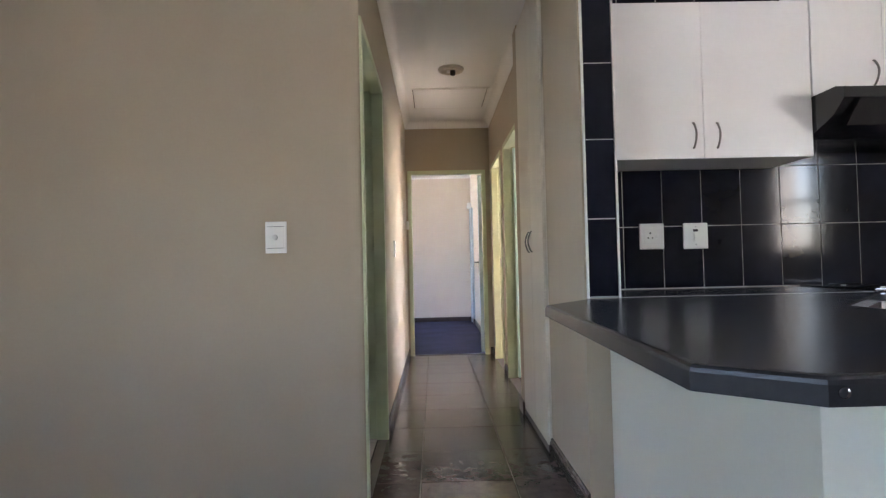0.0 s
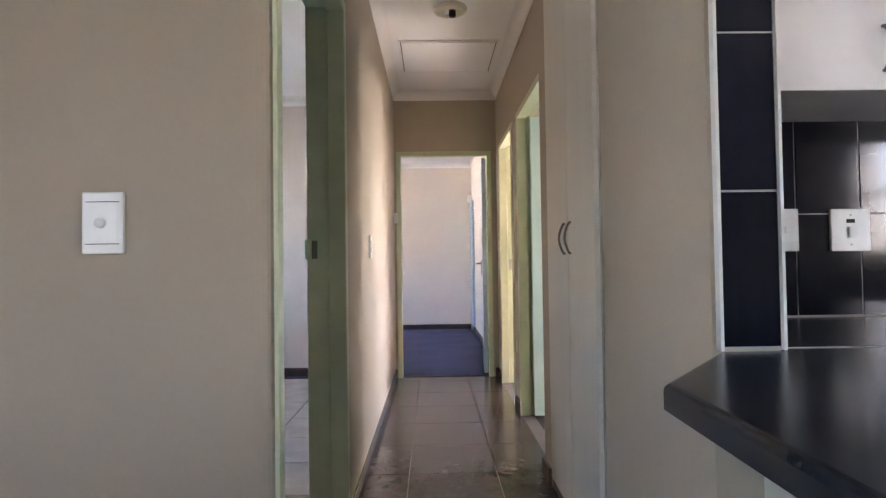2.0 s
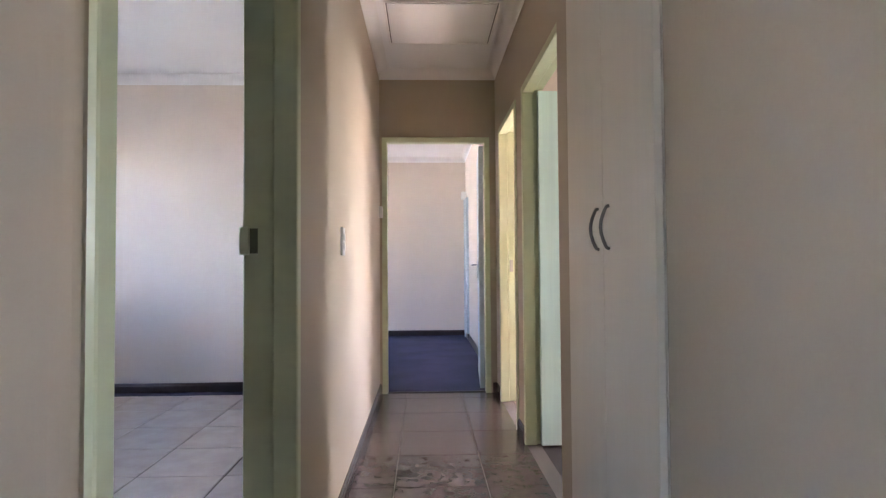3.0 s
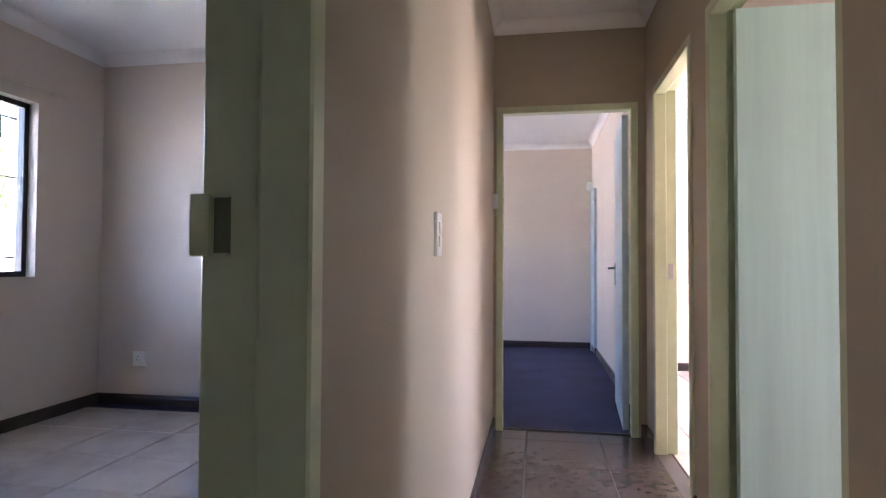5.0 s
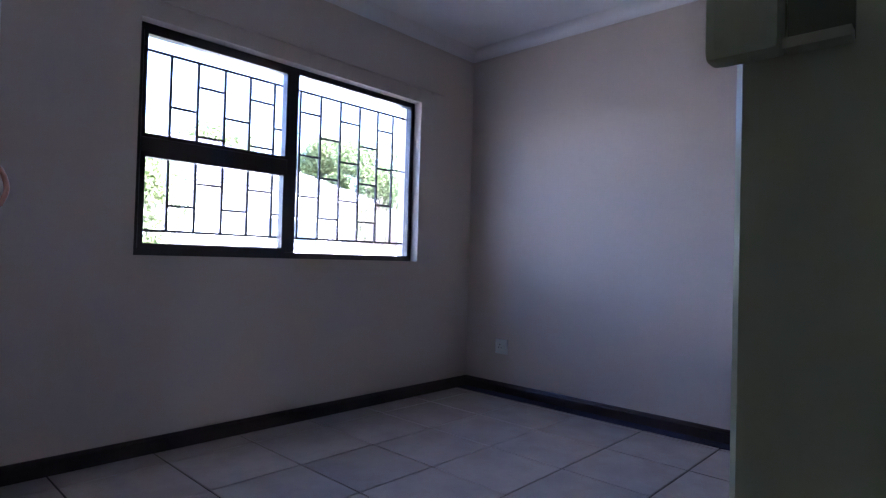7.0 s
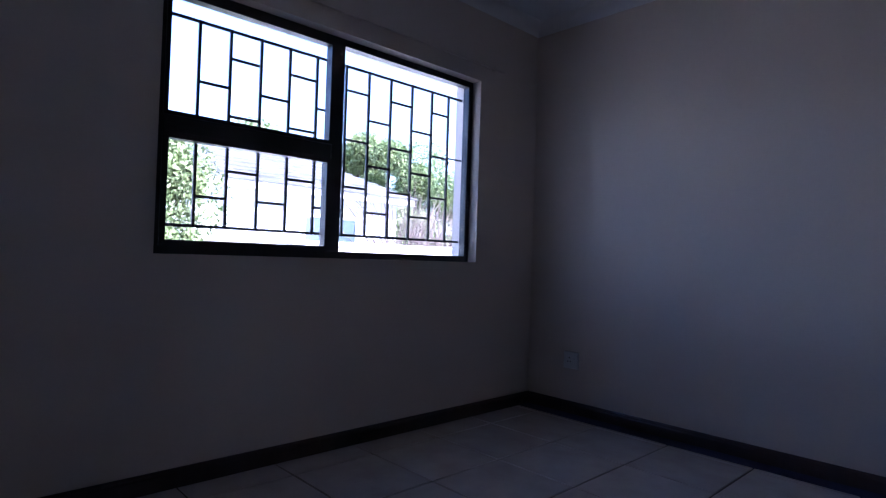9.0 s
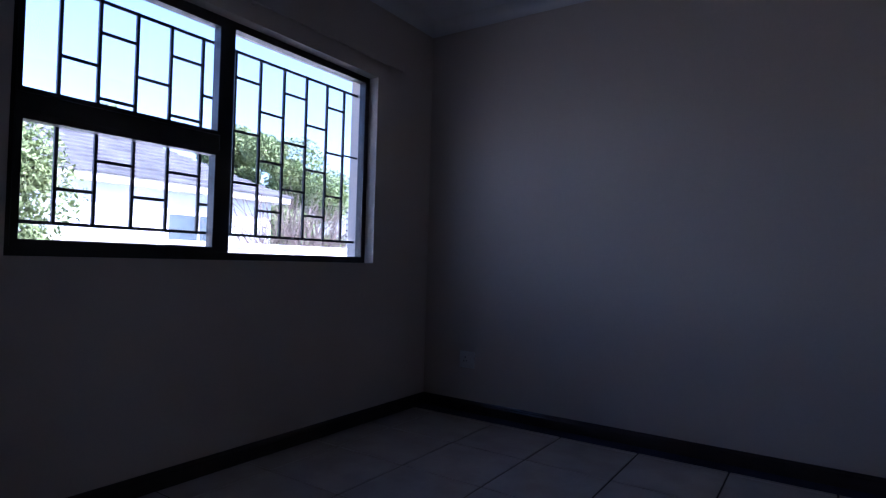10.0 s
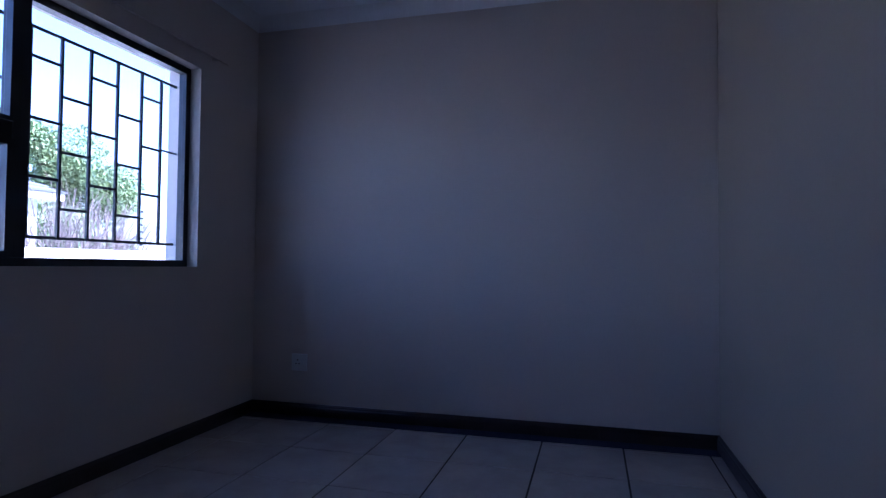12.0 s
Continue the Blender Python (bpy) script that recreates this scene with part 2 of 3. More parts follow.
# The opening from y -3.22 to -1.58 is unseen, added for the living room light.
wall("wall_window", [(XWO, XW, -3.5, -3.22, 0, H), (XWO, XW, -1.58, WY0, 0, H), (XWO, XW, -3.22, -1.58, 0, 0.94), (XWO, XW, -3.22, -1.58, 2.07, H), (XWO, XW, WY1, 7.6, 0, H), (XWO, XW, 9.2, 10.33, 0, H), (XWO, XW, WY0, WY1, 0, WZ0), (XWO, XW, WY0, WY1, WZ1, H),
                     (XWO, XW, 7.6, 9.2, 0, 0.95), (XWO, XW, 7.6, 9.2, 2.1, H)], "cream painted outer wall with a window", BEDWALL)
wall("wall_bedroom_far", [(XW, XLR, YB, YBO, 0, H)], "cream painted plaster wall", BEDWALL)
wall("wall_end_bedroom_far", [(XW, 1.38, 10.11, 10.33, 0, H)], "cream painted plaster wall", BEDWALL)
wall("wall_end_bedroom_right", [(1.27, 1.38, 6.47, 10.11, 0, H)], "cream painted plaster wall", BEDWALL)
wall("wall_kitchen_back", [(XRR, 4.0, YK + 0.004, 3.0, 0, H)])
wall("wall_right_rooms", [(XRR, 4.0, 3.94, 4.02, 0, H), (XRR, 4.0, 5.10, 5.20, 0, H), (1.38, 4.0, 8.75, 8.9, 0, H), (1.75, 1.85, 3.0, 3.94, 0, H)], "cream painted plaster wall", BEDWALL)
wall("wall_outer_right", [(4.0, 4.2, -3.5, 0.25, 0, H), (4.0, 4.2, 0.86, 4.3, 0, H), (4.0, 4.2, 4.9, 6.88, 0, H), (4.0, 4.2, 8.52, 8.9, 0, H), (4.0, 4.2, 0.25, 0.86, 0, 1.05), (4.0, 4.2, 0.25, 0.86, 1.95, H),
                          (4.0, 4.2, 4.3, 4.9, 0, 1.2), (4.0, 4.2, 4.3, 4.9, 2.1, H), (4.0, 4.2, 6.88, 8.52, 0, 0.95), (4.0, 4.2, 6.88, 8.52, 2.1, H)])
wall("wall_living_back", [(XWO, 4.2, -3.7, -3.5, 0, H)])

structure("ceiling", boxes((XWO, 4.2, -3.7, 10.33, H, H + 0.12)), CEIL, "white painted ceiling boards", "ceiling")
structure("roof_slab", boxes((XWO - 0.35, 4.6, -4.1, 10.7, H + 0.14, H + 0.30)), PLASTER, "plain white roof edge over the house", "roof")
floor_dark = structure("floor_passage", boxes((XW, XR + 0.6, -3.5, 2.40, -0.12, -0.006), (XL - 0.05, XR + 0.08, 2.40, YE + 0.04, -0.12, -0.006), (XR + 0.6, 4.0, -3.5, YK, -0.12, -0.006)), MIDGROUT, "brown-grey glazed floor tiles with dark joints", "floor")
floor_cream = structure("floor_bedroom", boxes((XW, XL - 0.05, 2.385, YB, -0.12, -0.005)), GROUT, "cream glazed floor tiles with dark joints", "floor")
floor_right = structure("floor_right_rooms", boxes((XR + 0.08, 4.0, 3.0, 8.75, -0.12, -0.005)), GROUT, "cream glazed floor tiles with dark joints", "floor")
structure("floor_end_bedroom", boxes((XW, 1.27, YE + 0.04, 10.11, -0.12, 0.004)), CARPET, "dark blue-grey cut pile carpet", "floor")
structure("threshold_strip", boxes((D4[0], D4[1], YE + 0.030, YE + 0.048, -0.004, 0.007), bevel=0.002), BRONZE, "thin metal strip between tiles and carpet", "trim")


# ---- skirtings and cornices ----
def skirting(x0, y0, x1, y1, nx, ny, h=0.08, d=0.016):
    """A skirting along a wall from one point to another; (nx, ny) points into the room."""
    prof = [(0, 0), (d, 0), (d, h * 0.72), (d * 0.72, h * 0.80), (d * 0.72, h * 0.9), (d * 0.35, h), (0, h)]
    bm = sweep([[(x + nx * u, y + ny * u, z) for u, z in prof] for x, y in ((x0, y0), (x1, y1))])
    passage = y1 < 6.4 and min(x0, x1) > 0.2
    return structure("baseboard", bm, SKIRTTILE if passage else SKIRT, "brown tile skirting" if passage else "dark brown varnished wooden skirting board", "skirting")


for row in ((XL, D1[1] + 0.03, XL, YE, 1, 0), (XL, YE, D4[0] - 0.03, YE, 0, -1), (D4[1] + 0.03, YE, XR, YE, 0, -1), (XN, 2.275, XN, 3.01, -1, 0),
            (XR, D2[1] + 0.03, XR, D3[0] - 0.03, -1, 0), (XR, D3[1] + 0.03, XR, YE, -1, 0),
            (XW, 3.27, XW, YB, 1, 0), (XW, YB, XLR, YB, 0, -1), (XLR, YB, XLR, D1[1] + 0.03, -1, 0),
            (XW, 10.11, 1.27, 10.11, 0, -1), (1.27, 7.35, 1.27, 9.54, -1, 0), (1.38, 8.75, 4.0, 8.75, 0, -1)):
    skirting(*row)
structure("baseboard", boxes((1.168, 1.1835, 3.787, 3.942, 0, 0.085), (1.168, XR, 3.9405, 3.956, 0, 0.085), bevel=0.003), SKIRT, "short dark brown skirting round the wall end", "skirting")


def cornice(x0, y0, x1, y1, nx, ny, s=0.076):
    prof = [(0, 0), (0, -s), (0.003, -s)] + [(0.003 + (s - 0.003) * (1 - math.cos(a)), -s + (s - 0.002) * math.sin(a)) for a in (radians(9 * k) for k in range(1, 11))] + [(s, 0)]
    bm = sweep([[(x + nx * u, y + ny * u, H + v - 0.001) for u, v in prof] for x, y in ((x0, y0), (x1, y1))])
    return structure("cornice", bm, COVE, "white coved plaster cornice", "cornice")


for row in ((XL, YS, XL, YE, 1, 0), (XL, YE, XR, YE, 0, -1), (XR, 3.94, XR, YE, -1, 0), (XW, 3.27, XW, YB, 1, 0), (XW, YB, XLR, YB, 0, -1), (XLR, 2.47, XLR, YB, -1, 0),
            (XW, 10.11, 1.27, 10.11, 0, -1), (1.27, 6.47, 1.27, 10.11, -1, 0), (1.38, 8.75, 4.0, 8.75, 0, -1)):
    cornice(*row)


# ---- door frames and doors ----
def frame_mesh(a0, a1, top, t0, t1, place, rebate=0.044):
    """A pressed steel frame round an opening a0 to a1; the rebate for the door lies towards t1. place(a, t, z) gives the world's point."""
    s = 1 if t1 > t0 else -1
    T = abs(t1 - t0)
    prof = [(-0.010, -0.016), (-0.012, -0.012), (-0.012, 0.021), (-0.009, 0.027), (T - rebate - 0.008, 0.027), (T - rebate - 0.002, 0.022), (T - rebate, 0.005), (T + 0.009, 0.005), (T + 0.012, 0.002),
            (T + 0.012, -0.012), (T + 0.010, -0.016), (T + 0.001, -0.016), (T + 0.001, -0.001), (-0.001, -0.001), (-0.001, -0.016)]
    rings = []
    for k in range(4):
        rings.append([place((a0 + v) if k < 2 else (a1 - v), t0 + s * t, 0.0 if k in (0, 3) else top - v) for t, v in prof])
    return sweep(rings)


along_y = lambda a, t, z: (t, a, z)
along_x = lambda a, t, z: (a, t, z)

door_1 = thing("door_1", (XL, 2.9, 0), "open doorway with a pale green steel frame", "door frame", kind="structure")
part("frame", frame_mesh(D1[0], D1[1], DH, XL, XLR, along_y, 0.072), FRAME, door_1, "pale green painted pressed steel frame")
strike = part("strike_box", boxes((0.145, 0.172, 3.3310, 3.3448, 1.066, 1.144), bevel=0.004), FRAME, door_1, "painted steel lock strike box")
# Flat plate whose dark colour stands in for the pocket's shaded hollow.
part("pocket_shade", boxes((0.1725, 0.194, 3.3425, 3.3448, 1.068, 1.142)), POCKET, strike, "dark plate for the shade in the open latch pocket")
part("pocket_rim", boxes((0.1725, 0.194, 3.3340, 3.3425, 1.140, 1.144), (0.1725, 0.194, 3.3340, 3.3425, 1.066, 1.070)), FRAME, strike)
under(door_1)
under(strike)

door_2 = thing("door_2", (XR, 4.6, 0), "open pale mint door in a green steel frame", "door", kind="structure")
part("frame", frame_mesh(D2[0], D2[1], DH, XR, XRR, along_y), FRAME, door_2, "pale green painted pressed steel frame")
leaf = part("leaf", boxes((XRR - 0.03, XRR + 0.76, 4.955, 4.993, 0.012, 2.03), bevel=0.003), MINT, door_2, "flush mint painted door leaf")
door_3 = thing("door_3", (XR, 5.7, 0), "open doorway with a pale green steel frame", "door frame", kind="structure")
part("frame", frame_mesh(D3[0], D3[1], DH, XR, XRR, along_y), FRAME, door_3, "pale green painted pressed steel frame")
part("strike_plate", boxes((XRR - 0.036, XRR - 0.010, 6.062, 6.0695, 0.98, 1.07), bevel=0.001), STEEL, door_3, "dull steel strike plate")
door_4 = thing("door_4", (0.75, YE, 0), "pale blue flush door standing open in a green steel frame", "door", kind="structure")
part("frame", frame_mesh(D4[0], D4[1], DH, YE, 6.47, along_x), FRAME, door_4, "pale green painted pressed steel frame")
bm = boxes((-0.038, 0, 0, 0.80, 0.012, 2.03), bevel=0.003)
swing = Matrix.Translation((1.152, 6.462, 0)) @ Matrix.Rotation(radians(-4.2), 4, "Z")
bmesh.ops.transform(bm, matrix=swing, verts=bm.verts)
leaf4 = part("leaf", bm, LEAF, door_4, "flush pale blue painted door leaf")


def lever_handle(parent, m):
    """A lever on a long plate; its plate stands in the plane x = 0."""
    bm = boxes((-0.006, 0, -0.020, 0.020, -0.11, 0.055), bevel=0.002)
    bmesh.ops.transform(bm, matrix=m, verts=bm.verts)
    plate = part("handle_plate", bm, STEEL, parent, "steel handle plate")
    bm = tube([(0, 0, 0.015), (-0.045, 0, 0.015), (-0.052, -0.012, 0.015), (-0.052, -0.11, 0.012)], 0.008)
    bmesh.ops.transform(bm, matrix=m, verts=bm.verts)
    part("lever", bm, STEEL, parent, "steel door lever", True)


lever_handle(leaf4, swing @ Matrix.Translation((-0.038, 0.735, 1.02)))
for d in (door_2, door_3, door_4):
    under(d)


# ---- bedroom window ----
def ring_frame(x0, x1, y0, y1, z0, z1, w):
    return boxes((x0, x1, y0, y1, z0, z0 + w), (x0, x1, y0, y1, z1 - w, z1), (x0, x1, y0, y0 + w, z0 + w, z1 - w), (x0, x1, y1 - w, y1, z0 + w, z1 - w))


FX0, FX1 = -2.815, -2.765
MY0, MY1 = 4.905, 4.972
TZ0, TZ1 = 1.476, 1.548
window_1 = thing("window_1", (XW, 5.0, WZ0), "dark bronze aluminium window with a sliding and a top-hung light", "window", kind="structure")
part("window_frame", ring_frame(FX0, FX1, WY0, WY1, WZ0, WZ1, 0.036), BRONZE, window_1)
part("mullion", boxes((FX0, FX1 + 0.004, MY0, MY1, WZ0 + 0.036, WZ1 - 0.036), bevel=0.004), BRONZE, window_1)
part("transom", boxes((FX0, FX1 + 0.002, WY0 + 0.036, MY0, TZ0, TZ1), bevel=0.004), BRONZE, window_1)
part("sash_frame", ring_frame(FX0 + 0.008, FX1 + 0.010, WY0 + 0.036, MY0, TZ1, WZ1 - 0.036, 0.018), BRONZE, window_1)
part("sash_frame", ring_frame(FX0 + 0.008, FX1 + 0.010, WY0 + 0.036, MY0, WZ0 + 0.036, TZ0, 0.024), BRONZE, window_1)
for y0, y1, z0, z1 in ((WY0 + 0.05, MY0 - 0.012, TZ1 + 0.012, WZ1 - 0.05), (WY0 + 0.05, MY0 - 0.012, WZ0 + 0.05, TZ0 - 0.012), (MY1 - 0.004, WY1 - 0.032, WZ0 + 0.032, WZ1 - 0.032)):
    pane = part("pane", boxes((-2.792, -2.788, y0, y1, z0, z1)), GLASS, window_1, "clear glass pane")
    pane.visible_shadow = False
part("window_stay", tube([(FX1 + 0.012, 4.62, WZ0 + 0.052), (FX1 + 0.03, 4.66, WZ0 + 0.056), (FX1 + 0.03, 4.76, WZ0 + 0.056)], 0.006), BRONZE, window_1, "dark window catch", True)
part("window_sill", boxes((XWO - 0.04, FX0 - 0.003, WY0 + 0.002, WY1 - 0.002, WZ0 + 0.001, WZ0 + 0.018)), PLASTER, window_1, "white outer sill")
under(window_1)

# ---- burglar bars outside the glass ----
bars = thing("burglar_bars", (-2.87, 5.0, WZ0), "black welded burglar bars in a staggered pattern outside the window", "burglar bars")
BX = -2.858
uprights = (4.262, 4.405, 4.556, 4.708, 4.864, 5.044, 5.197, 5.353, 5.514, 5.674, 5.816)
for y in uprights:
    part("bar", boxes((BX - 0.006, BX + 0.006, y - 0.0065, y + 0.0065, 1.085, 2.018)), BARPAINT, bars)
for z in (1.090, 2.014):
    part("rail", boxes((BX - 0.012, BX - 0.004, WY0 - 0.01, WY1 + 0.01, z - 0.007, z + 0.007)), BARPAINT, bars)
cols = list(zip(uprights, uprights[1:]))
for i, (y0, y1) in enumerate(cols):
    for z in ((1.742, 1.486, 1.224) if i % 2 == 0 else (1.882, 1.612, 1.354)):
        part("tie", boxes((BX - 0.004, BX + 0.004, y0 + 0.0065, y1 - 0.0065, z - 0.0065, z + 0.0065)), BARPAINT, bars)
part("tie", boxes((BX - 0.004, BX + 0.004, uprights[-1] + 0.005, WY1 + 0.005, 1.614, 1.624)), BARPAINT, bars)
under(bars)

# ---- curtain rail ----
rail = thing("curtain_rail", (XW, 5.0, 2.2), "thin cream curtain rail on small brackets above the window", "curtain rail")
part("rail", boxes((XW + 0.026, XW + 0.040, 3.3, 6.145, 2.198, 2.212), bevel=0.002), BEDWALL, rail)
for y in (3.55, 4.28, 5.01, 6.05):
    part("bracket", boxes((XW, XW + 0.030, y - 0.010, y + 0.010, 2.200, 2.224), (XW, XW + 0.004, y - 0.012, y + 0.012, 2.19, 2.24)), BEDWALL, rail)
under(rail)


# ---- switches and sockets ----
def place_bm(bm, m):
    bmesh.ops.transform(bm, matrix=m, verts=bm.verts)
    return bm


def wall_plate(name, m, w, h, label, kind):
    """A switch or socket plate in the local plane y = 0 that faces -y, centred."""
    ob = thing(name, m.translation, label, "switch" if "switch" in name else "socket")
    part("cover", place_bm(boxes((-w / 2, w / 2, -0.011, 0, -h / 2, h / 2), bevel=0.004), m), PLASTIC, ob)
    if kind == "switch":
        part("rocker", place_bm(boxes((-w * 0.38, w * 0.36, -0.0122, -0.010, -h * 0.31, h * 0.31), bevel=0.0008), m), PLASTIC, ob)
        part("button", place_bm(lathe([(0.001, 0), (0.0115, 0), (0.0105, -0.006), (0.008, -0.0075), (0.001, -0.008)], (-0.003, -0.0122, 0), "y", 16), m @ Matrix.Diagonal((1, 1, 1, 1))), PLASTIC, ob, "small round dimmer knob", True)
        for z in (-h * 0.34, h * 0.34):
            part("seam", place_bm(boxes((-w * 0.40, w * 0.40, -0.0116, -0.010, z - 0.0008, z + 0.0008)), m), HOLE, ob)
    if kind == "two":
        for z in (-h * 0.16, h * 0.16):
            part("rocker", place_bm(boxes((-w * 0.25, w * 0.25, -0.015, -0.010, z - h * 0.12, z + h * 0.12), bevel=0.002), m), PLASTIC, ob)
    if kind == "socket":
        part("face", place_bm(boxes((-w * 0.34, w * 0.46, -0.0135, -0.010, -h * 0.3, h * 0.33), bevel=0.002), m), PLASTIC, ob)
        for x, z, r in ((-0.010, 0.016, 0.0046), (-0.021, -0.008, 0.0038), (0.001, -0.008, 0.0038)):
            part("pin_hole", place_bm(lathe([(0.0005, 0.0), (r, 0.0), (r, -0.0012), (0.0005, -0.0014)], (x, -0.0135, z), "y", 12), m), HOLE, ob)
        part("switch_button", place_bm(boxes((0.016, 0.034, -0.017, -0.013, -0.010, 0.012), bevel=0.003), m), PLASTIC, ob)
    if kind == "isolator":
        part("lamp", place_bm(boxes((-0.014, 0.012, -0.0125, -0.010, 0.022, 0.034)), m), HOLE, ob, "dark indicator window")
        part("rocker", place_bm(boxes((-0.010, 0.012, -0.019, -0.010, -0.024, 0.010), bevel=0.002), m), PLASTIC, ob)
        for z in (-0.045, 0.046):
            part("screw", place_bm(lathe([(0.0005, 0), (0.003, 0), (0.003, -0.001), (0.0005, -0.0012)], (0, -0.011, z), "y", 10), m), STEEL, ob)
    return under(ob)


wall_plate("light_switch", pose(-0.060, YS, 1.142), 0.088, 0.132, "white plastic light switch plate on the beige wall", "switch")
wall_plate("light_switch", pose(XL, 4.235, 1.140, 0, 0, 90), 0.072, 0.122, "white plastic two-gang switch plate on the passage wall", "two")
wall_plate("wall_socket", pose(1.718, YK - 0.006, 1.134), 0.125, 0.132, "white three-pin wall socket on black tiles", "socket")
wall_plate("stove_switch", pose(1.945, YK - 0.006, 1.132), 0.125, 0.132, "white stove isolator switch on black tiles", "isolator")
wall_plate("wall_socket", pose(-2.345, YB, 0.345), 0.11, 0.11, "white wall socket low on the bedroom wall", "socket")
bell = thing("wall_sensor", (0.306, 6.30, 1.46), "small cream plastic box on the passage wall", "sensor")
part("case", boxes((XL, XL + 0.030, 6.255, 6.315, 1.415, 1.505), bevel=0.005), PLASTIC, bell)
under(bell)
pir = thing("motion_sensor_box", (1.24, 10.0, 2.04), "small white alarm sensor high in the corner", "alarm sensor")
part("case", boxes((1.20, 1.268, 9.93, 10.0, 1.985, 2.10), bevel=0.012), PLASTIC, pir)
part("lens", boxes((1.190, 1.202, 9.94, 9.99, 2.0, 2.05), bevel=0.005), PLASTIC, pir)
under(pir)
door_5 = thing("cupboard_front", (1.25, 9.6, 0), "pale blue built-in cupboard front beside the wall corner", "cupboard")
part("panel", boxes((1.236, 1.268, 9.55, 9.90, 0.09, 1.97), bevel=0.003), LEAF, door_5)
part("side_strip", boxes((1.228, 1.268, 9.902, 9.94, 0.0, 1.975), bevel=0.003), LEAF, door_5)
part("plinth", boxes((1.246, 1.268, 9.55, 9.90, 0.004, 0.088)), SKIRT, door_5)
under(door_5)

# ---- passage ceiling: lamp and hatch ----
lamp = thing("ceiling_lamp", (0.77, 4.62, H), "round cream ceiling lamp base with its shade missing", "ceiling lamp")
part("base", lathe([(0.02, 0.0), (0.105, 0.0), (0.108, -0.008), (0.100, -0.022), (0.078, -0.026), (0.074, -0.018), (0.02, -0.016)], (0.77, 4.62, H)), LAMPDISH, lamp, "aged cream dish", True)
part("bulb_holder", lathe([(0.004, -0.012), (0.022, -0.014), (0.022, -0.050), (0.017, -0.056), (0.004, -0.057)], (0.785, 4.62, H)), BRONZE, lamp, "dark bulb holder", True)
part("terminal", boxes((0.735, 0.762, 4.605, 4.635, H - 0.034, H - 0.014), bevel=0.003), PLASTIC, lamp, "cream terminal block")
under(lamp)
hatch = thing("ceiling_hatch", (0.775, 5.45, H), "white square ceiling trapdoor with a thin edging", "hatch")
part("panel", boxes((0.436, 1.116, 5.150, 5.758, H - 0.010, H - 0.002), bevel=0.002), CEIL, hatch)
for r in ((0.416, 1.136, 5.120, 5.144), (0.416, 1.136, 5.764, 5.788), (0.416, 0.430, 5.145, 5.763), (1.122, 1.136, 5.145, 5.763)):
    part("edging", boxes((*r, H - 0.008, H - 0.001), bevel=0.002), COVE, hatch)
part("gap", boxes((0.430, 1.122, 5.144, 5.764, H - 0.004, H - 0.0015)), GROUT, hatch, "dark gap round the trapdoor")
under(hatch)


# ---- handles ----
def bow(m, length=0.13, rise=0.030, r=0.005):
    """A bowed bar along local z that stands off the plane y = 0 towards -y."""
    pts = [(0, -0.002, -length / 2), (0, -0.010, -length / 2 + 0.003)]
    pts += [(0, -0.010 - (rise - 0.010) * math.cos(s * math.pi / 2), s * length / 2 * 0.96) for s in (-0.85, -0.6, -0.3, 0, 0.3, 0.6, 0.85)]
    pts += [(0, -0.010, length / 2 - 0.003), (0, -0.002, length / 2)]
    return place_bm(tube(pts, r), m)


# ---- passage cupboard ----
CX = 1.182
cup = thing("passage_cupboard", (1.4, 3.5, 0), "off-white built-in passage cupboard with two tall doors", "cupboard")
part("body", boxes((CX + 0.022, 1.75, 3.014, 3.784, 0.0, 2.598)), CUPWHITE, cup)
for y0, y1, hy in ((3.012, 3.387, 3.328), (3.391, 3.784, 3.425)):
    d = part("door", boxes((CX, CX + 0.018, y0, y1, 0.045, 2.596), bevel=0.002), CUPWHITE, cup)
    part("handle", bow(pose(CX, hy, 1.138, 0, 0, -90), 0.122, 0.027), PEWTER, d, "bowed steel handle", True)
part("plinth", boxes((CX + 0.004, CX + 0.020, 3.012, 3.784, 0.0, 0.042)), SKIRT, cup, "dark brown plinth")
under(cup)

# ---- bedroom wardrobe ----
ward = thing("wardrobe", (-1.75, 2.9, 0), "white built-in wardrobe with small copper handles", "wardrobe")
part("body", boxes((XW + 0.002, -0.84, 2.454, 3.226, 0.0, 2.55), bevel=0.002), MELAMINE, ward)
for k in range(4):
    x1 = -0.842 - k * 0.462
    d = part("door", boxes((x1 - 0.458, x1, 3.230, 3.250, 0.06, 2.54), bevel=0.002), MELAMINE, ward)
    part("handle", bow(pose(x1 - (0.03 if k % 2 == 0 else 0.428), 3.250, 1.075, 0, 0, 180), 0.064, 0.020, 0.004), COPPER, d, "small copper handle", True)
under(ward)

# ---- kitchen ----
TOP = 0.862
outline = [(1.215, 2.268), (0.985, 1.985), (0.962, 0.800), (1.088, 0.690), (1.86, 0.690), (1.86, 1.72), (2.43, 2.29), (3.998, 2.29), (3.998, YK - 0.004), (1.347, YK - 0.004), (1.347, 2.268)]
counter = thing("worktop", (1.5, 1.8, 0.82), "charcoal laminate breakfast counter with angled corners", "worktop")
part("slab", prism(outline, TOP - 0.040, TOP, 0.012), COUNTER, counter)
part("joint_strip", boxes((1.347, 2.40, 2.284, 2.292, TOP - 0.002, TOP + 0.0015)), LIGHTGROUT, counter, "pale sealant line")
part("screw_cap", lathe([(0.001, 0), (0.008, 0), (0.007, -0.003), (0.001, -0.004)], (1.108, 0.690, TOP - 0.022), "y", 14), COUNTER, counter, "round screw cap", True)
under(counter)
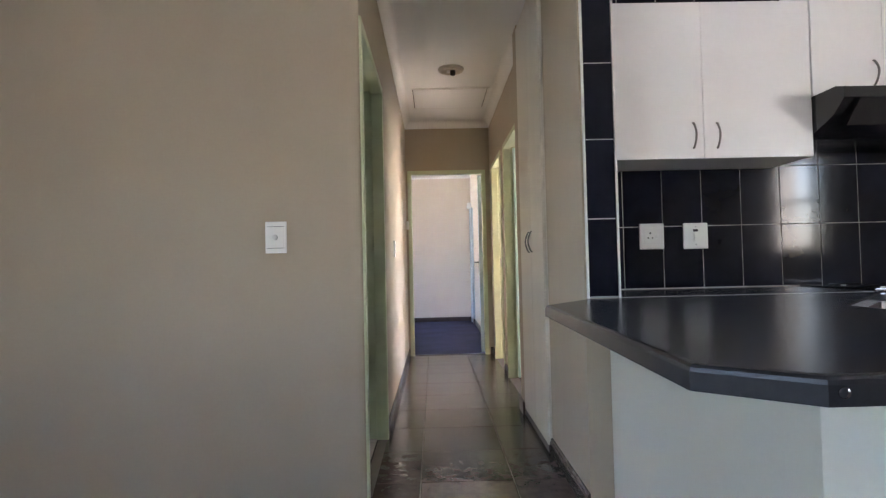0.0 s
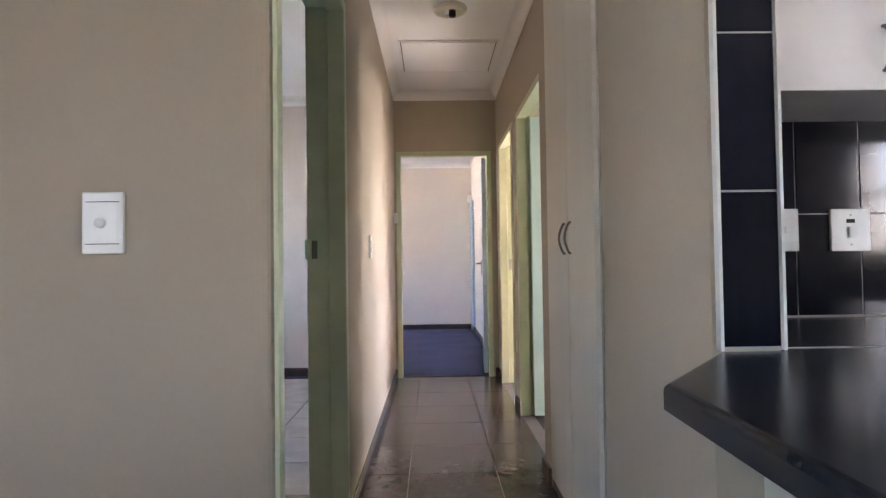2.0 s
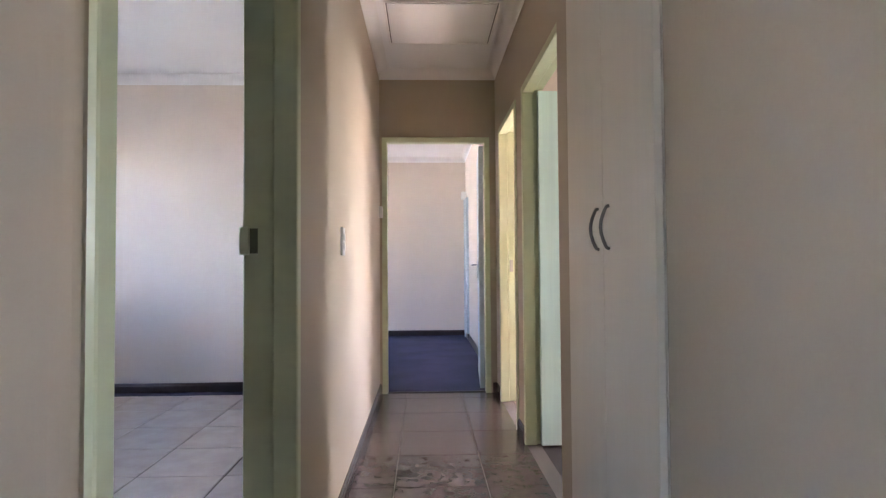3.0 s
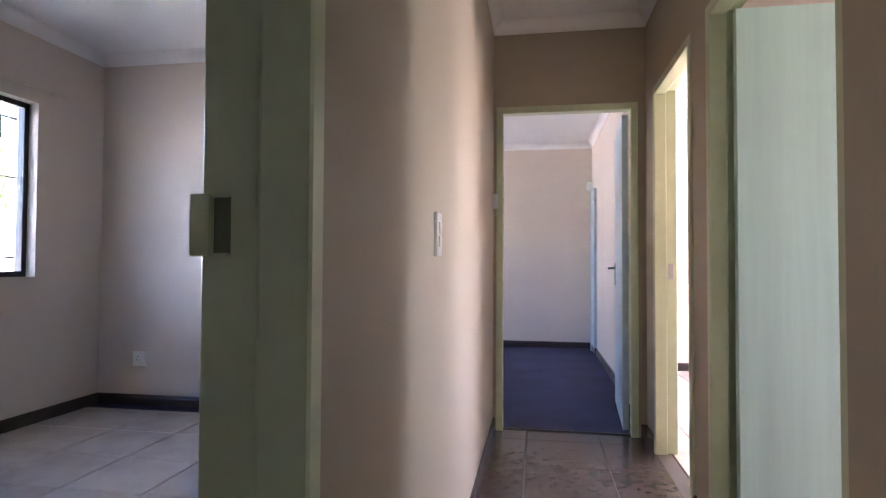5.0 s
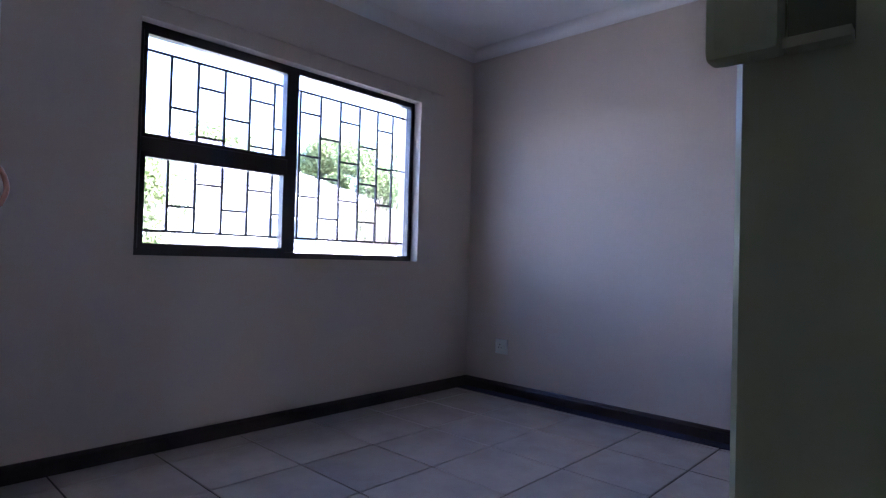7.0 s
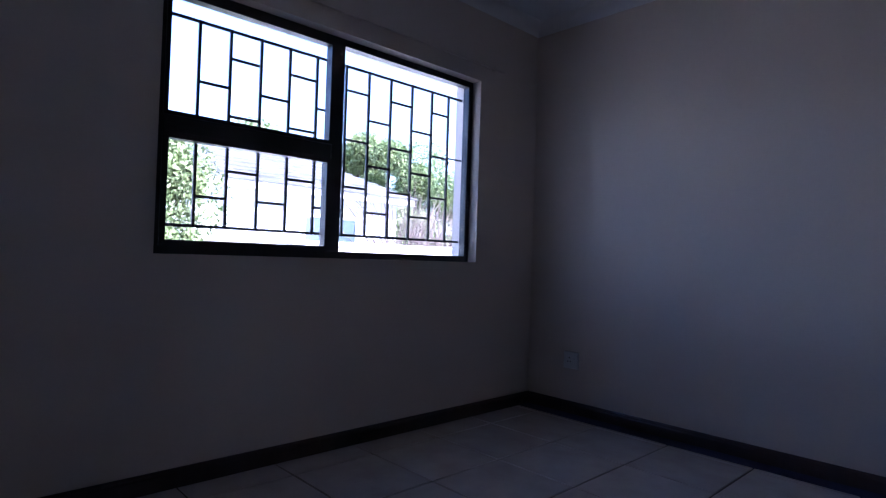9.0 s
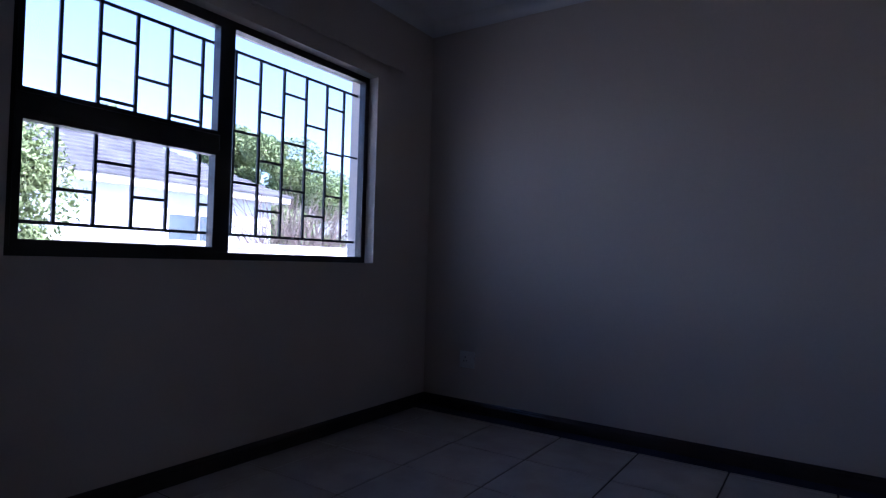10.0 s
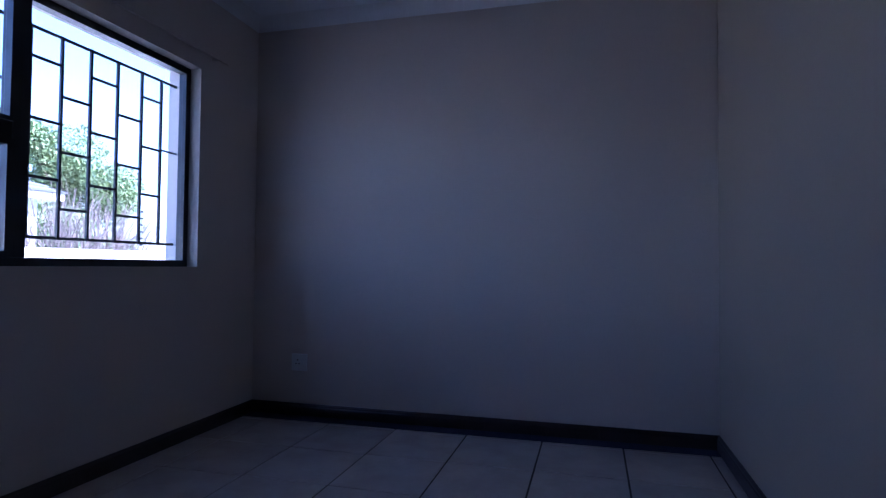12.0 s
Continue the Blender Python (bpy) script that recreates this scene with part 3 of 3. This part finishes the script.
structure("wall_counter_base", prism([(1.300, 2.27), (1.300, 1.02), (1.36, 0.94), (1.84, 0.94), (1.84, 1.74), (2.0, 1.90), (1.347, 2.27)], 0, TOP - 0.041, 0.0), BASEWALL, "cream painted base wall under the breakfast counter", "wall")


def base_unit(x0, x1):
    ob = thing("base_cabinet", ((x0 + x1) / 2, 2.6, 0), "white kitchen base cabinet under the dark worktop", "cabinet", "kitchen base cabinets")
    part("body", boxes((x0 + 0.001, x1 - 0.001, 2.335, YK - 0.006, 0.10, TOP - 0.042)), MELAMINE, ob)
    d = part("door", boxes((x0 + 0.002, x1 - 0.002, 2.315, 2.333, 0.11, TOP - 0.046), bevel=0.002), MELAMINE, ob)
    part("handle", bow(pose(x1 - 0.05, 2.315, 0.70), 0.11, 0.028, 0.0045), STEEL, d, "bowed steel handle", True)
    part("plinth", boxes((x0 + 0.001, x1 - 0.001, 2.37, 2.385, 0.0, 0.098)), SKIRT, ob)
    return under(ob)


for x0, x1 in ((2.45, 2.96), (2.96, 3.47), (3.47, 3.99)):
    base_unit(x0, x1)


def wall_unit(x0, x1, z0, z1, doors, label):
    ob = thing("wall_cabinet", ((x0 + x1) / 2, 2.7, z0), label, "cabinet", "kitchen wall cabinets")
    part("body", boxes((x0 + 0.001, x1 - 0.001, 2.565, YK - 0.008, z0 + 0.002, z1)), MELAMINE, ob)
    for a, b, hx, hz in doors:
        d = part("door", boxes((a + 0.0015, b - 0.0015, 2.545, 2.563, z0, z1), bevel=0.002), MELAMINE, ob)
        part("handle", bow(pose(hx, 2.545, hz), 0.115, 0.034, 0.005), PEWTER, d, "bowed steel handle", True)
    return under(ob)


wall_unit(1.418, 2.352, 1.472, 2.197, ((1.418, 1.846, 1.796, 1.578), (1.846, 2.352, 1.905, 1.576)), "white two-door kitchen wall cabinet with bowed handles")
wall_unit(2.356, 3.03, 1.752, 2.30, ((2.356, 2.694, 2.645, 1.853), (2.694, 3.03, 2.74, 1.853)), "white short wall cabinet above the extractor hood")
wall_unit(3.034, 3.99, 1.472, 2.30, ((3.034, 3.51, 3.46, 1.578), (3.51, 3.99, 3.56, 1.578)), "white two-door kitchen wall cabinet with bowed handles")

hood = thing("extractor_hood", (2.66, 2.65, 1.52), "black enamel extractor hood under a white cabinet", "extractor hood")
body = [(YK - 0.008, 1.750), (2.40, 1.750), (2.352, 1.735), (2.352, 1.690), (2.42, 1.630), (2.60, 1.560), (YK - 0.008, 1.545)]
part("body", sweep([[(x, y, z) for y, z in body] for x in (2.36, 2.96)]), BLACKENAMEL, hood)
part("front_flap", sweep([[(x, y, z) for y, z in ((2.350, 1.688), (2.338, 1.680), (2.425, 1.585), (2.436, 1.593))] for x in (2.42, 2.90)]), BLACKENAMEL, hood)
for x in (2.60, 2.64, 2.68):
    part("button", boxes((x, x + 0.012, 2.346, 2.353, 1.704, 1.718), bevel=0.002), STEEL, hood)
under(hood)
hob = thing("hob", (2.75, 2.6, TOP), "black glass hob set on the dark worktop", "hob")
part("glass", boxes((2.47, 3.05, 2.37, 2.868, TOP - 0.002, TOP + 0.008), bevel=0.003), HOBGLASS, hob)
for x, y, r in ((2.62, 2.50, 0.09), (2.90, 2.50, 0.075), (2.62, 2.74, 0.075), (2.90, 2.74, 0.09)):
    part("plate", lathe([(0.002, 0.008), (r, 0.008), (r, 0.014), (r - 0.008, 0.016), (0.002, 0.015)], (x, y, TOP)), BLACKENAMEL, hob)
under(hob)

# kitchen window bars, seen only as a reflection in the tiles
window_2 = thing("window_2", (4.0, 0.9, 1.05), "kitchen window with a dark frame", "window", kind="structure")
part("window_frame", ring_frame(3.94, 3.98, 0.25, 0.86, 1.05, 1.95, 0.04), BRONZE, window_2)
part("transom", boxes((3.94, 3.98, 0.29, 0.82, 1.50, 1.53)), BRONZE, window_2)
under(window_2)

# ---- outside ----
structure("ground", boxes((-400, 400, -400, 400, -0.45, -0.25)), GROUND, "pale grey garden ground with sparse dry grass", "ground")
bwall = tagged(new("boundary_wall", mesh_of("boundary_wall", boxes((-8.15, -8.0, -6, 26, -0.25, 1.12), (-8.19, -7.96, -6, 26, 1.12, 1.19)), PLASTER)), "white plastered garden boundary wall with a coping", "wall", kind="structure")
post = thing("fence_post", (-8.05, 11.3, 1.19), "thin electric fence post with insulators on the wall", "fence post")
part("post", tube([(-8.05, 11.3, 1.18), (-8.05, 11.3, 1.95)], 0.014), STEEL, post)
for k in range(6):
    part("insulator", lathe([(0.004, -0.02), (0.028, -0.012), (0.028, 0.012), (0.004, 0.02)], (-8.05, 11.3, 1.30 + 0.115 * k), "z", 10), BARPAINT, post)
under(post)

house = thing("house", (-17.3, 8.3, -0.25), "pale blue single-storey house with a grey tiled hip roof", "house")
part("wall", boxes((-20.6, -14.0, 2.4, 14.3, -0.25, 2.62)), HOUSEWALL, house)
part("fascia", boxes((-21.0, -13.6, 2.0, 14.7, 2.56, 2.74)), PLASTER, house, "white fascia and gutter")


def hip_roof(x0, x1, y0, y1, z0, z1, courses):
    """Two long slopes and two hips, laid in overlapping courses."""
    bm = bmesh.new()
    half = (x1 - x0) / 2
    for k in range(courses):
        a, b = k / courses, (k + 1) / courses
        lift = 0.05
        q = []
        for s, up in ((a, lift), (b, 0.0)):
            z = z0 + (z1 - z0) * s + up
            q.append([(x0 + half * s, y0 + half * s, z), (x1 - half * s, y0 + half * s, z), (x1 - half * s, y1 - half * s, z), (x0 + half * s, y1 - half * s, z)])
        low = [(*p[:2], p[2] - lift) for p in q[0]]
        rings = [[bm.verts.new(p) for p in r] for r in (low, q[0], q[1])]
        for r0, r1 in zip(rings, rings[1:]):
            for i in range(4):
                bm.faces.new((r0[i], r0[(i + 1) % 4], r1[(i + 1) % 4], r1[i]))
    bmesh.ops.recalc_face_normals(bm, faces=bm.faces)
    return bm


roof = part("roof", hip_roof(-21.05, -13.55, 1.95, 14.75, 2.74, 4.55, 13), ROOF, house, "grey concrete roof tiles in courses")
hw = part("window", ring_frame(-14.02, -13.97, 11.1, 12.85, 1.2, 2.05, 0.06), PLASTER, house, "white framed window")
part("pane", boxes((-14.006, -13.99, 11.16, 12.79, 1.26, 1.99)), FARGLASS, hw)
part("mullion", boxes((-14.01, -13.975, 11.95, 12.0, 1.26, 1.99)), PLASTER, hw)
under(house)
for c in (hw,):
    for k in c.children:
        k.matrix_parent_inverse = Matrix()


def leaf_cloud(blobs, n, size, seed):
    """Many small leaves scattered through uneven clumps."""
    rng = np.random.default_rng(seed)
    bl = np.array(blobs)
    idx = rng.integers(0, len(bl), n)
    d = rng.normal(size=(n, 3))
    d /= np.linalg.norm(d, axis=1)[:, None]
    rad = bl[idx, 3] * (0.45 + 0.65 * rng.random(n) ** 0.6)
    c = bl[idx, :3] + d * rad[:, None] * np.array([1, 1, 0.85])
    u = rng.normal(size=(n, 3))
    u /= np.linalg.norm(u, axis=1)[:, None]
    v = np.cross(u, rng.normal(size=(n, 3)))
    v /= np.linalg.norm(v, axis=1)[:, None]
    s = size * (0.6 + 0.8 * rng.random(n))[:, None]
    verts = np.stack([c - u * s, c - v * s * 0.5, c + u * s, c + v * s * 0.5], 1).reshape(-1, 3)
    faces = np.arange(4 * n).reshape(-1, 4)
    data = bpy.data.meshes.new("crown")
    data.from_pydata(verts.tolist(), [], faces.tolist())
    data.materials.append(FOLIAGE)
    return data


def tree(name, x, y, height, spread, seed, label, n=5000, size=0.09, low=0.35, bushy=False):
    rng = random.Random(seed)
    ob = thing(name, (x, y, -0.25), label, "tree")
    top = Vector((x + rng.uniform(-0.2, 0.2), y + rng.uniform(-0.2, 0.2), height * 0.75))
    base = Vector((x, y, -0.25))
    pts = [base.lerp(top, s) + Vector((rng.uniform(-0.06, 0.06), rng.uniform(-0.06, 0.06), 0)) for s in (0, 0.25, 0.5, 0.75, 1)]
    r = height * 0.03
    part("trunk", tube(pts, r, 8, [r, r * 0.8, r * 0.65, r * 0.45, r * 0.2]), BARK, ob, "", True)
    blobs = []
    for k in range(16):
        a = rng.uniform(0, 2 * math.pi)
        h = height * rng.uniform(low, 0.93)
        reach = spread * rng.uniform(0.35, 0.95) * (1.15 - 0.5 * h / height)
        tip = Vector((x + reach * math.cos(a), y + reach * math.sin(a), h))
        if k < 8:
            root = base.lerp(top, min(0.95, max(0.2, (h / height) * 0.85)))
            mid = root.lerp(tip, 0.5) + Vector((0, 0, -0.08 * reach))
            part("limb", tube([root, mid, tip], r * 0.3, 6, [r * 0.4, r * 0.25, r * 0.1]), BARK, ob, "", True)
        blobs.append((*tip, spread * rng.uniform(0.25, 0.48)))
    blobs.append((x, y, height * 0.85, spread * 0.5))
    if bushy:
        blobs += [(x + rng.uniform(-0.15, 0.15), y + rng.uniform(-0.2, 0.25), 0.35 + 0.2 * k, spread * rng.uniform(0.7, 0.95)) for k in range(9)]
    crown = new("crown", leaf_cloud(blobs, n, size, seed))
    crown.parent = ob
    return under(ob)


tree("tree", -7.0, 5.28, 2.40, 0.66, 3, "small leafy garden tree with pale green leaves", 60000, 0.028, 0.08, True)
tree("tree", -17.2, 18.0, 5.4, 2.2, 7, "broad leafy tree behind the boundary wall", 45000, 0.060, 0.10)
tree("tree", -20.5, 17.0, 5.9, 1.7, 11, "tall leafy tree behind the house", 30000, 0.07, 0.3)
tree("tree", -24.5, 14.5, 6.6, 2.6, 17, "tall leafy tree behind the house roof", 9000, 0.10, 0.4)
tree("tree", -27.0, 9.5, 5.6, 2.4, 23, "tall leafy tree behind the house roof", 9000, 0.10, 0.45)


def shrub(x, y, h, seed):
    rng = random.Random(seed)
    ob = thing("bare_shrub", (x, y, -0.25), "bare twiggy shrub in front of the trees", "shrub")
    bm = bmesh.new()
    for k in range(75):
        a, lean = rng.uniform(0, 2 * math.pi), rng.uniform(0.1, 0.7)
        p = Vector((x, y, -0.25))
        d = Vector((math.cos(a) * lean, math.sin(a) * lean, 1)).normalized()
        pts = [p]
        for s in range(4):
            p = p + d * h * rng.uniform(0.2, 0.3)
            d = (d + Vector((rng.uniform(-0.4, 0.4), rng.uniform(-0.4, 0.4), rng.uniform(-0.1, 0.2)))).normalized()
            pts.append(p)
        t = tube(pts, 0.012, 4, [0.026, 0.020, 0.015, 0.011, 0.007])
        tmp = bpy.data.meshes.new("twig")
        t.to_mesh(tmp)
        t.free()
        bm.from_mesh(tmp)
        bpy.data.meshes.remove(tmp)
    tw = part("twigs", bm, TWIG, ob)
    return under(ob)


shrub(-12.6, 13.5, 3.1, 5)
shrub(-12.4, 14.4, 2.8, 9)
shrub(-12.9, 15.4, 2.8, 15)

# ---- tiles, last ----
def tile_mesh(name, w, d, h, material, b=0.0015):
    bm = bmesh.new()
    box(bm, -w / 2, w / 2, -d / 2, d / 2, -h, 0)
    top = [e for e in bm.edges if all(v.co.z > -1e-6 for v in e.verts)]
    bmesh.ops.bevel(bm, geom=top, offset=b, segments=1, affect="EDGES")
    return mesh_of(name, bm, material)


def tile_floor(parent, x_lines, y_lines, joint, h, material, z=0.0):
    """Tiles between joint lines, each an object; alike sizes share a mesh."""
    shared = {}
    for x0, x1 in zip(x_lines, x_lines[1:]):
        for y0, y1 in zip(y_lines, y_lines[1:]):
            w, d = x1 - x0 - joint, y1 - y0 - joint
            if w < 0.01 or d < 0.01:
                continue
            key = (round(w, 4), round(d, 4))
            if key not in shared:
                shared[key] = tile_mesh("tile", w, d, h, material)
            ob = new("tile", shared[key])
            ob.parent = parent
            ob.location = ((x0 + x1) / 2, (y0 + y1) / 2, z + random.uniform(-0.0006, 0.0006))
            ob.rotation_euler = (random.uniform(-0.0012, 0.0012), random.uniform(-0.0012, 0.0012), 0)


def lines(first, step, lo, hi):
    """Joint lines from lo to hi on a grid through first."""
    k0 = math.ceil((lo - first) / step + 0.05)
    out = [lo]
    while first + k0 * step < hi - 0.02:
        out.append(first + k0 * step)
        k0 += 1
    return out + [hi]


tile_floor(floor_dark, lines(0.512, 0.436, XL + 0.001, XR - 0.001), lines(2.655, 0.442, 1.4, YE + 0.03), 0.006, 0.012, DARKTILE)
tile_floor(floor_dark, lines(0.512, 0.436, -2.67, 0.29), lines(2.655, 0.442, -0.4, YS - 0.002), 0.006, 0.012, DARKTILE)
tile_floor(floor_dark, lines(0.512, 0.436, 0.298, 1.29), lines(2.655, 0.442, -0.4, 1.395), 0.006, 0.012, DARKTILE)
tile_floor(floor_dark, lines(0.512, 0.436, -2.67, 3.99), lines(2.655, 0.442, -3.49, -0.405), 0.006, 0.012, DARKTILE)
tile_floor(floor_dark, lines(0.512, 0.436, 1.295, 3.99), lines(2.655, 0.442, -0.4, 2.31), 0.006, 0.012, DARKTILE)
tile_floor(floor_cream, lines(-1.640, 0.4345, XW + 0.001, XL - 0.052), lines(5.055, 0.437, 2.390, YB - 0.001), 0.009, 0.012, CREAMTILE)
tile_floor(floor_right, lines(1.5, 0.4345, XR + 0.083, 3.6), lines(5.3, 0.437, 5.25, 8.745), 0.006, 0.012, CREAMTILE)


def tile_wall(parent, x_lines, z_lines, y, joint, material):
    shared = {}
    for x0, x1 in zip(x_lines, x_lines[1:]):
        for z0, z1 in zip(z_lines, z_lines[1:]):
            w, d = x1 - x0 - joint, z1 - z0 - joint
            if w < 0.006 or d < 0.006:
                continue
            key = (round(w, 4), round(d, 4))
            if key not in shared:
                shared[key] = tile_mesh("tile", w, d, 0.007, material, 0.001)
            ob = new("tile", shared[key])
            ob.parent = parent
            ob.location = ((x0 + x1) / 2, y, (z0 + z1) / 2)
            ob.rotation_euler = (radians(90) + random.uniform(-0.002, 0.002), random.uniform(-0.002, 0.002), 0)


splash = structure("backsplash", boxes((XRR, 4.0, YK - 0.003, YK + 0.003, TOP + 0.001, 2.55)), LIGHTGROUT, "black glazed wall tiles with pale joints", "wall tiles")
tile_wall(splash, lines(1.575, 0.2052, XRR + 0.012, 3.999), [TOP + 0.004, 1.184, 1.487, 1.79, 2.093, 2.396, 2.55], YK - 0.006, 0.0045, WALLTILE)
pillar = structure("pillar_tiles", boxes((XN + 0.010, XRR - 0.004, 2.267, 2.274, TOP + 0.002, H)), LIGHTGROUT, "black glazed tiles up the end of the wall", "wall tiles")
tile_wall(pillar, [XN + 0.014, XRR - 0.004], [TOP + 0.006, 1.184, 1.508, 1.822, 2.136, 2.45, H], 2.263, 0.005, WALLTILE)
structure("tile_trim", boxes((XN + 0.008, XN + 0.0145, 2.256, 2.2748, TOP + 0.001, H), (XRR - 0.004, XRR + 0.002, 2.256, 2.2748, TOP + 0.001, H)), PLASTIC, "white plastic tile edge trim", "trim")
